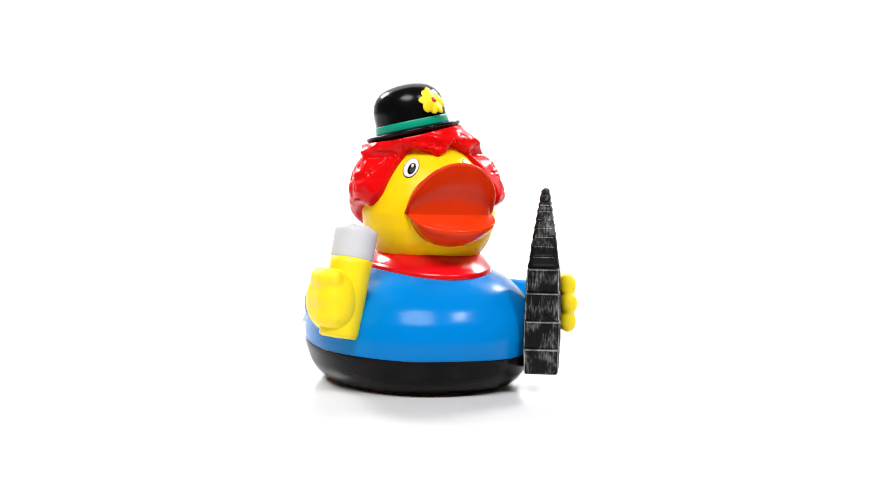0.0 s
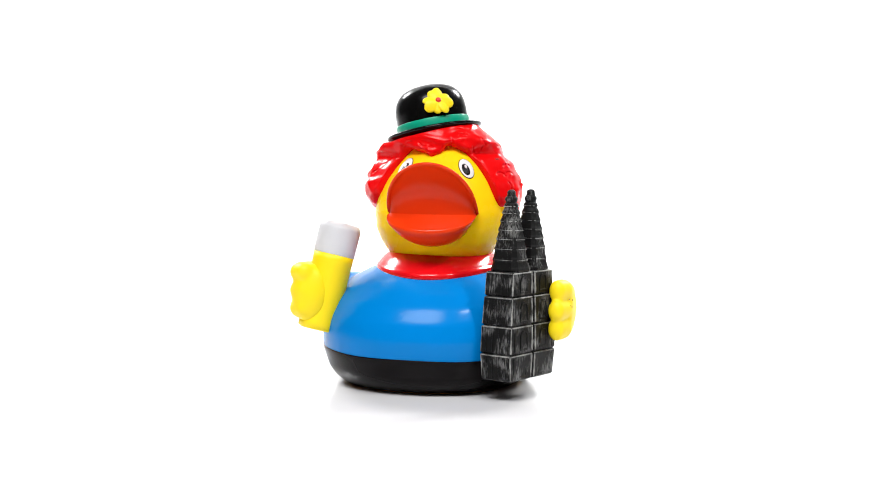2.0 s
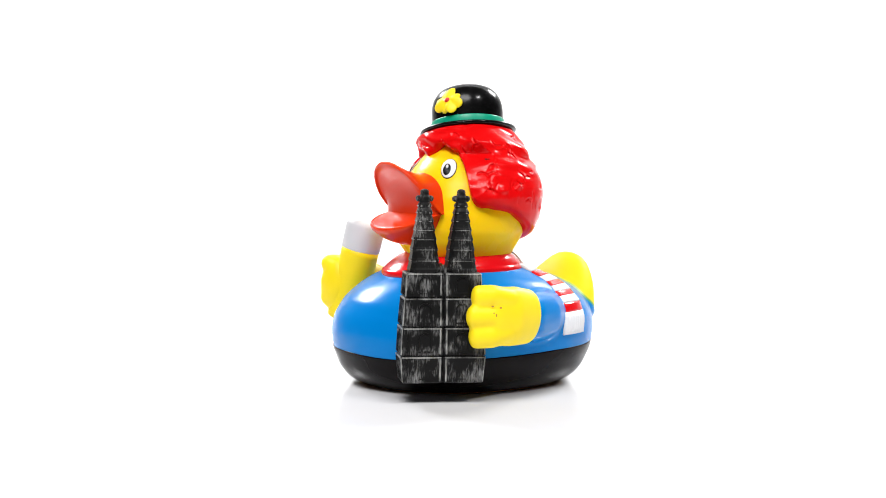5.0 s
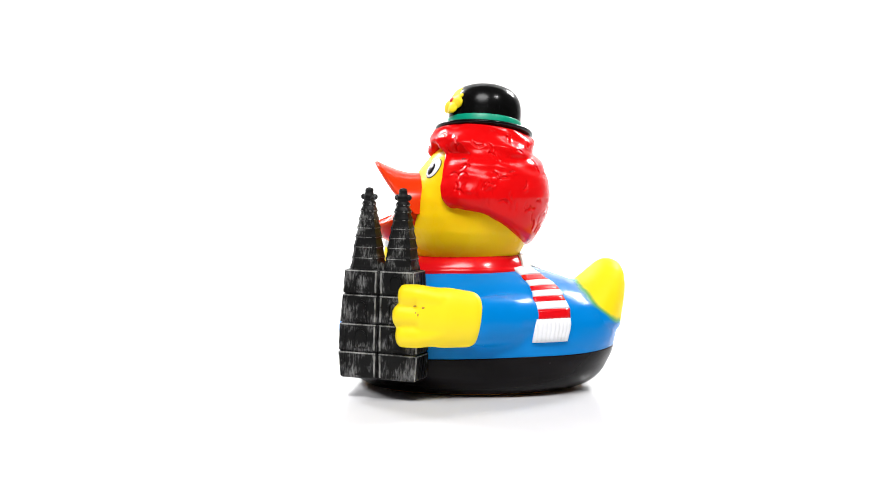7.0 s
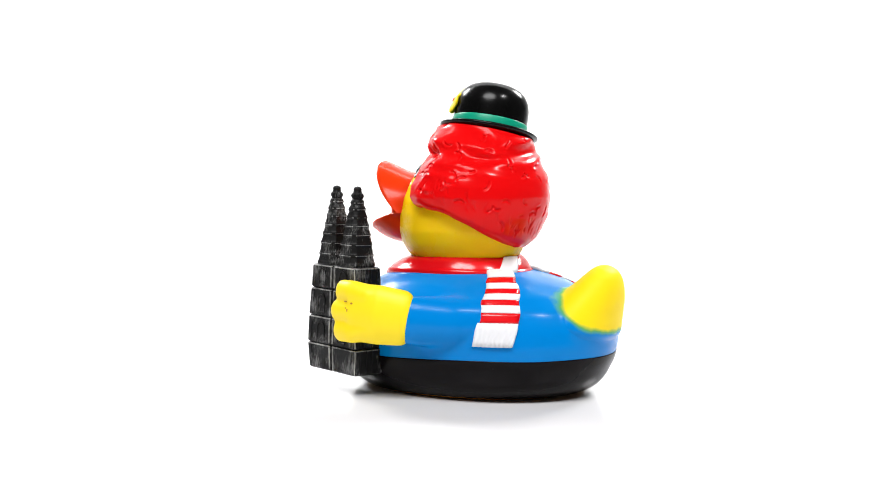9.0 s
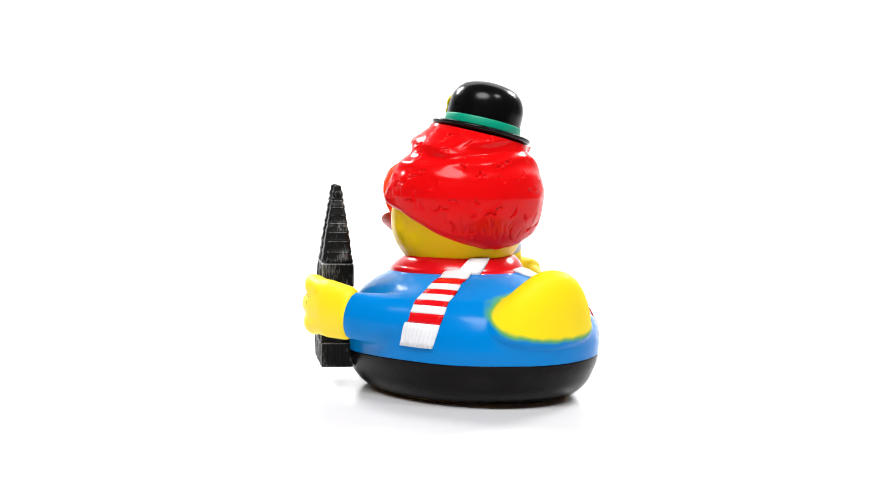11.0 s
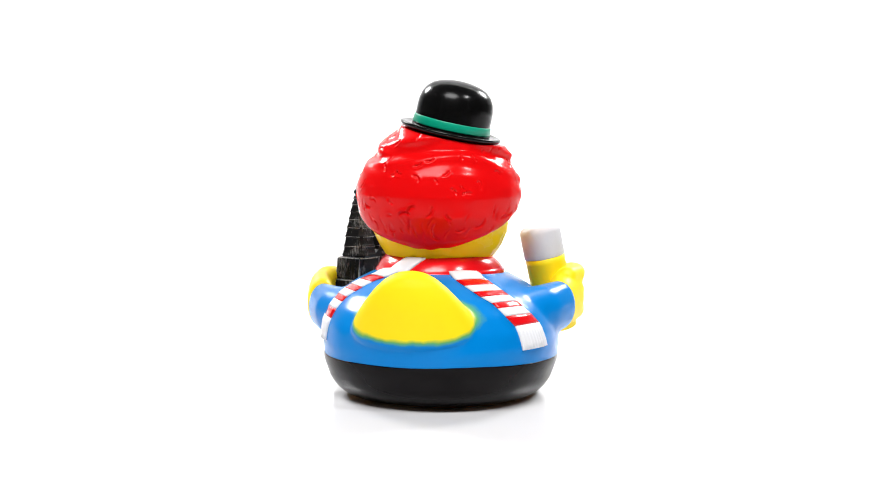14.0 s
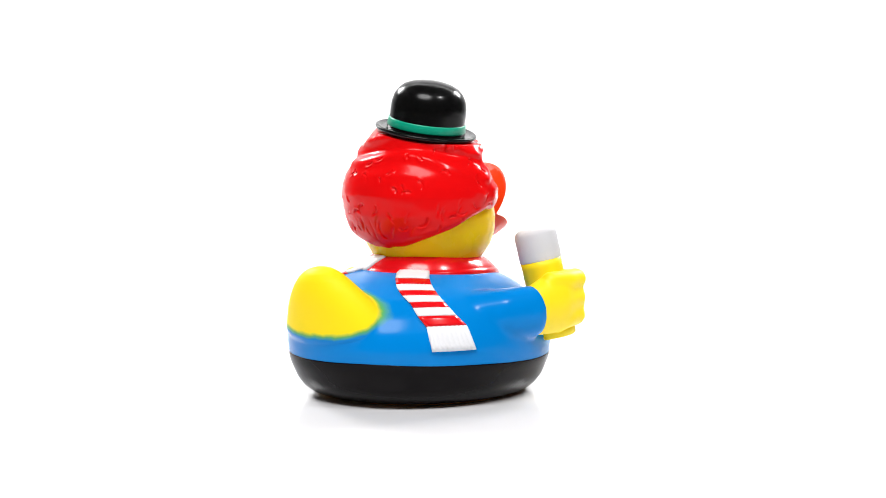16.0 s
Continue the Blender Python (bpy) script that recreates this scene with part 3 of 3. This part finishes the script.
# ---------------------------------------------------------------- wings, glass and cathedral
def build_left_wing(duck):
    fist = [limb([(36.9, 6.6, 25.9), (39.4, -1, 26.7), (39.6, -8, 27)], [(4.6, 8.2), (4.3, 8.9), (3.6, 8.7)])]
    for z, r, y in ((32.9, 3.5, -13.2), (27.1, 3.4, -14.8), (21.4, 3.6, -13.8)):
        fist.append(limb([(39.7, -3, 26.8 + (z - 26.8) * 0.8), (39.8, -9, z), (38.6, y, z)], [(3.6, 3.6), (3.3, r), (2.6, r)]))
    tip = part("wing_tip", *join(*fist), YELLOW, duck, "yellow three-fingered wing tip", fuse=0.4, soften=22)
    for x, y, z, a, b in ((42.9, -7.8, 29.9, 0.5, 0.3), (42.9, -9.3, 27.8, 0.22, 0.5), (42.2, -10.2, 30.3, 0.5, 0.2), (42.6, -10.0, 28.4, 0.2, 0.25)):
        part("scuff", *ball((x - 0.02, y, z), (0.14, a, b), 10, 6), UNDER, tip, "small dark scuff in the paint")


def build_right_wing(duck):
    fist = [limb([(-38.5, 1, 27.7), (-39.2, -8, 29.4), (-37.9, -16.4, 30.0)], [(4.8, 7.8), (6.0, 9.5), (5.9, 9.4)])]
    for z, r in ((36.2, 3.2), (30.5, 3.3), (25.0, 3.2)):
        fist.append(limb([(-40.0, -4, z), (-41.7, -11, z), (-41.2, -16.0, z + 0.3), (-38.9, -18.4, z + 0.5)], [(3.0, 3.0), (3.2, r), (3.4, r), (2.8, r * 0.9)]))
    part("wing_tip", *join(*fist), YELLOW, duck, "yellow wing tip closed round the glass", fuse=0.4, soften=34)
    m = place(-36.7, -13.3, 18.4, (0.20, 0.13, 1.0), (1, 0, 0))
    glass = lathe([(5.2, 0), (5.9, 0.5), (6.1, 2), (6.2, 12), (6.3, 22), (6.4, 24.2), (5.0, 24.4)], 40)
    beer = part("beer_glass", *moved(glass, m), YELLOW, duck, "yellow beer glass with a white head of foam")
    foam = lathe([(5.0, 23.6), (6.5, 23.9), (6.55, 25), (6.6, 31.4), (6.5, 32.6), (6.0, 33.4), (4.8, 34), (2.5, 34.4), (0.5, 34.5)], 40)
    rng = np.random.RandomState(3)
    lumps = [ball((4.2 * math.cos(a), 4.2 * math.sin(a), 33.0 + rng.uniform(-0.3, 0.5)), (rng.uniform(1.6, 2.4), rng.uniform(1.6, 2.4), 1.2), 14, 8) for a in (0.3, 1.2, 2.3, 3.0, 4.1, 5.2)]
    part("foam", *moved(join(foam, *lumps), m), FOAM, beer, "white foam with an uneven top", fuse=0.3, soften=6)


def block(low_box, top_box, z0, z1, bevel):
    """A bevelled block between two rectangles, each given by its x range and half depth."""
    rings = []
    for k, z, inset in ((0, z0, bevel), (bevel / (z1 - z0), z0 + bevel, 0), (1 - bevel / (z1 - z0), z1 - bevel, 0), (1, z1, bevel)):
        xa, xb = (low_box[0][i] + (top_box[0][i] - low_box[0][i]) * k for i in (0, 1))
        hy = low_box[1] + (top_box[1] - low_box[1]) * k - inset
        xa, xb, b = xa + inset, xb - inset, bevel * 0.6
        rings.append([(xb - b, -hy, z), (xb, -hy + b, z), (xb, hy - b, z), (xb - b, hy, z), (xa + b, hy, z), (xa, hy - b, z), (xa, -hy + b, z), (xa + b, -hy, z)])
    return closed(rings)


def strip(p, q, r):
    """A thin eight-sided bar between two points."""
    p, q = Vector(p), Vector(q)
    d = (q - p).normalized()
    u = d.cross(Vector((0, 0, 1)) if abs(d.z) < 0.8 else Vector((1, 0, 0))).normalized()
    v = d.cross(u)
    turn = [(math.cos(a), math.sin(a)) for a in [math.pi * (k + 0.5) / 4 for k in range(8)]]
    return closed([[tuple(c + (u * a + v * b) * w) for a, b in turn] for c, w in ((p, r * 0.5), (p + d * r * 0.5, r), (q - d * r * 0.5, r), (q, r * 0.5))])


def build_cathedral(duck):
    m = place(32.9 * 0.907 - 5.0 * 0.42, -32.9 * 0.42 - 5.0 * 0.907, 7.3, (0, 0, 1), (0.42, 0.907, 0))
    # x along the facade, -y outward, z up
    levels = [(0, 8.0, 11.9, 5.05), (8.0, 16.4, 12.5, 5.45), (16.4, 25.0, 12.15, 5.3), (25.0, 32.3, 11.4, 5.0)]
    body = part("cathedral", *moved(brick_shape(-10.4, 10.4, -4.4, 4.4, 0.2, 32.1, 0.2), m), SOOTDARK, duck, "black dry-brushed twin-towered cathedral model", smooth=False)
    slopes = (1.06, 0.974, 0.947, 0.96)
    for (z0, z1, hx, hy), k in zip(levels, slopes):
        # each storey is two blocks with a groove between them
        for sx in (-1, 1):
            low_box, top_box = (sorted((sx * 0.16, sx * hx)), hy), (sorted((sx * 0.16, sx * hx * k)), hy * k)
            part("storey", *moved(block(low_box, top_box, z0 + 0.05, z1 - 0.05, 0.4), m), SOOT, body, smooth=False)
            part("ledge", *moved(strip((sx * 0.5, -hy * k + 0.1, z1 - 0.42), (sx * (hx * k - 0.4), -hy * k + 0.1, z1 - 0.42), 0.22), m), SOOTEDGE, body, smooth=False)
            part("ledge", *moved(strip((sx * 0.5, hy * k - 0.1, z1 - 0.42), (sx * (hx * k - 0.4), hy * k - 0.1, z1 - 0.42), 0.22), m), SOOTEDGE, body, smooth=False)
            part("ledge", *moved(strip((sx * (hx * k - 0.1), -hy * k + 0.4, z1 - 0.42), (sx * (hx * k - 0.1), hy * k - 0.4, z1 - 0.42), 0.22), m), SOOTEDGE, body, smooth=False)
            # rubbed corners and flat ribs
            for y in (-1, 1):
                part("corner", *moved(strip((sx * (hx - 0.28), y * (hy - 0.28), z0 + 0.35), (sx * (hx * k - 0.28), y * (hy * k - 0.28), z1 - 0.35), 0.3), m), SOOTEDGE, body, smooth=False)
                part("pilaster", *moved(strip((sx * 0.9, y * hy, z0 + 0.6), (sx * 0.9, y * hy * k, z1 - 0.7), 0.28), m), SOOTEDGE, body, smooth=False)
                part("pilaster", *moved(strip((sx * (hx - 1.9), y * hy, z0 + 0.6), (sx * (hx * k - 1.9), y * hy * k, z1 - 0.7), 0.22), m), SOOT, body, smooth=False)
            for y in (-3.3, -1.1, 1.1, 3.3):
                part("pilaster", *moved(strip((sx * hx, y, z0 + 0.6), (sx * hx * k, y, z1 - 0.7), 0.24), m), SOOT, body, smooth=False)
    # arched windows: a raised surround with a dark recess
    for z0, z1, hx, hy in levels:
        for x in (-5.4, 5.4):
            h = (z1 - z0) * 0.62
            pts = [(-1.7, 0), (-1.7, h - 1.7)] + [(-1.7 * math.cos(math.pi * k / 8), h - 1.7 + 1.7 * math.sin(math.pi * k / 8)) for k in range(1, 8)] + [(1.7, h - 1.7), (1.7, 0)]
            rings = []
            for k, yy in ((1.15, 0.8), (1.15, -0.22), (1.0, -0.25), (0.82, 0.4)):
                rings.append([(x + px * k, -hy * 0.985 + yy, z0 + 1.4 + h / 2 + (pz - h / 2) * k) for px, pz in pts])
            part("window", *moved(closed(rings), m), SOOTDARK, body, smooth=False)
    # towers: stepped spires with a knobbed finial
    for x in (-5.4, 5.4):
        rings = []
        n = 16
        prof = []
        steps = [(32.3, 5.4), (35.2, 4.9), (38.4, 4.5), (41.3, 4.0), (44.0, 3.5), (46.6, 3.0), (49.0, 2.55), (51.0, 2.1), (52.6, 1.7)]
        for i in range(len(steps) - 1):
            (z0, r0), (z1, r1) = steps[i], steps[i + 1]
            prof += [(z0, r0 - 0.12), (z0 + 0.4, r0 + 0.02), (z0 + 0.9, r0 - 0.06), (z0 + 1.3, r0 - 0.26), (z1 - 0.1, r1 - 0.14)]
        prof += [(52.6, 1.6), (53.2, 1.75), (54.0, 1.7), (54.6, 1.35), (55.1, 1.22), (55.6, 1.28), (56.1, 1.05), (56.4, 0.4)]
        for z, r in prof:
            q = min(1.0, max(0.0, (z - 46) / 7))
            ring = []
            for j in range(n):
                a = 2 * math.pi * (j + 0.5) / n
                square = r / max(abs(math.cos(a)), abs(math.sin(a)))
                rr = min(square, r * 1.3) * (1 - q) + r * q
                ring.append((x + (0.83 + 0.17 * q) * rr * math.cos(a), (0.9 + 0.1 * q) * rr * math.sin(a), z))
            rings.append(ring)
        part("tower", *moved(closed(rings), m), SOOTDARK, body, "stepped spire with a knobbed finial", smooth=False)
        # a pale rubbed edge round the foot of each step
        for z, r in steps[1:-1]:
            wx, wy = (0.83 + 0.17 * min(1.0, max(0.0, (z - 46) / 7))) * r - 0.1, 0.9 * r - 0.1
            for side in (-1, 1):
                part("ledge", *moved(strip((x - wx * 0.75, side * wy, z + 0.45), (x + wx * 0.75, side * wy, z + 0.45), 0.13), m), SOOTEDGE, body, smooth=False)
                part("ledge", *moved(strip((x + side * wx, -wy * 0.75, z + 0.45), (x + side * wx, wy * 0.75, z + 0.45), 0.13), m), SOOTEDGE, body, smooth=False)
        for a in range(2):
            d = Matrix.Rotation(a * math.pi, 4, "Z")
            knob = moved(ball((1.7, 0, 53.6), (1.0, 1.0, 0.95), 16, 10), d)
            part("finial_knob", *moved(([(p[0] + x, p[1], p[2]) for p in knob[0]], knob[1]), m), SOOT, body)
    gable = closed([[(-2.5, -3, 32.1), (2.5, -3, 32.1), (0, -3, 34.6)], [(-2.5, 4, 32.1), (2.5, 4, 32.1), (0, 4, 34.6)]])
    part("gable", *moved(gable, m), SOOTDARK, body, "small gable between the towers", smooth=False)


def build_duck():
    duck = new("rubber_duck")
    tagged(duck, "rubber duck with red curls, black bowler, beer glass and small cathedral", "rubber duck")
    build_body(duck)
    build_tail(duck)
    head = build_head(duck)
    build_eyes(head)
    build_hair(duck)
    build_hat(duck)
    build_beak(duck)
    build_scarf(duck)
    build_left_wing(duck)
    build_right_wing(duck)
    build_cathedral(duck)
    return duck


def motions():
    # the toy turns steadily on the plate, a full turn in about 24 seconds
    walk(duck, [(k * 0.5, pose(-0.0008, 0, 0, 0, 0, -15.03 * (k * 0.5 - 1.3))) for k in range(33)])


build_studio()
duck = build_duck()
motions()
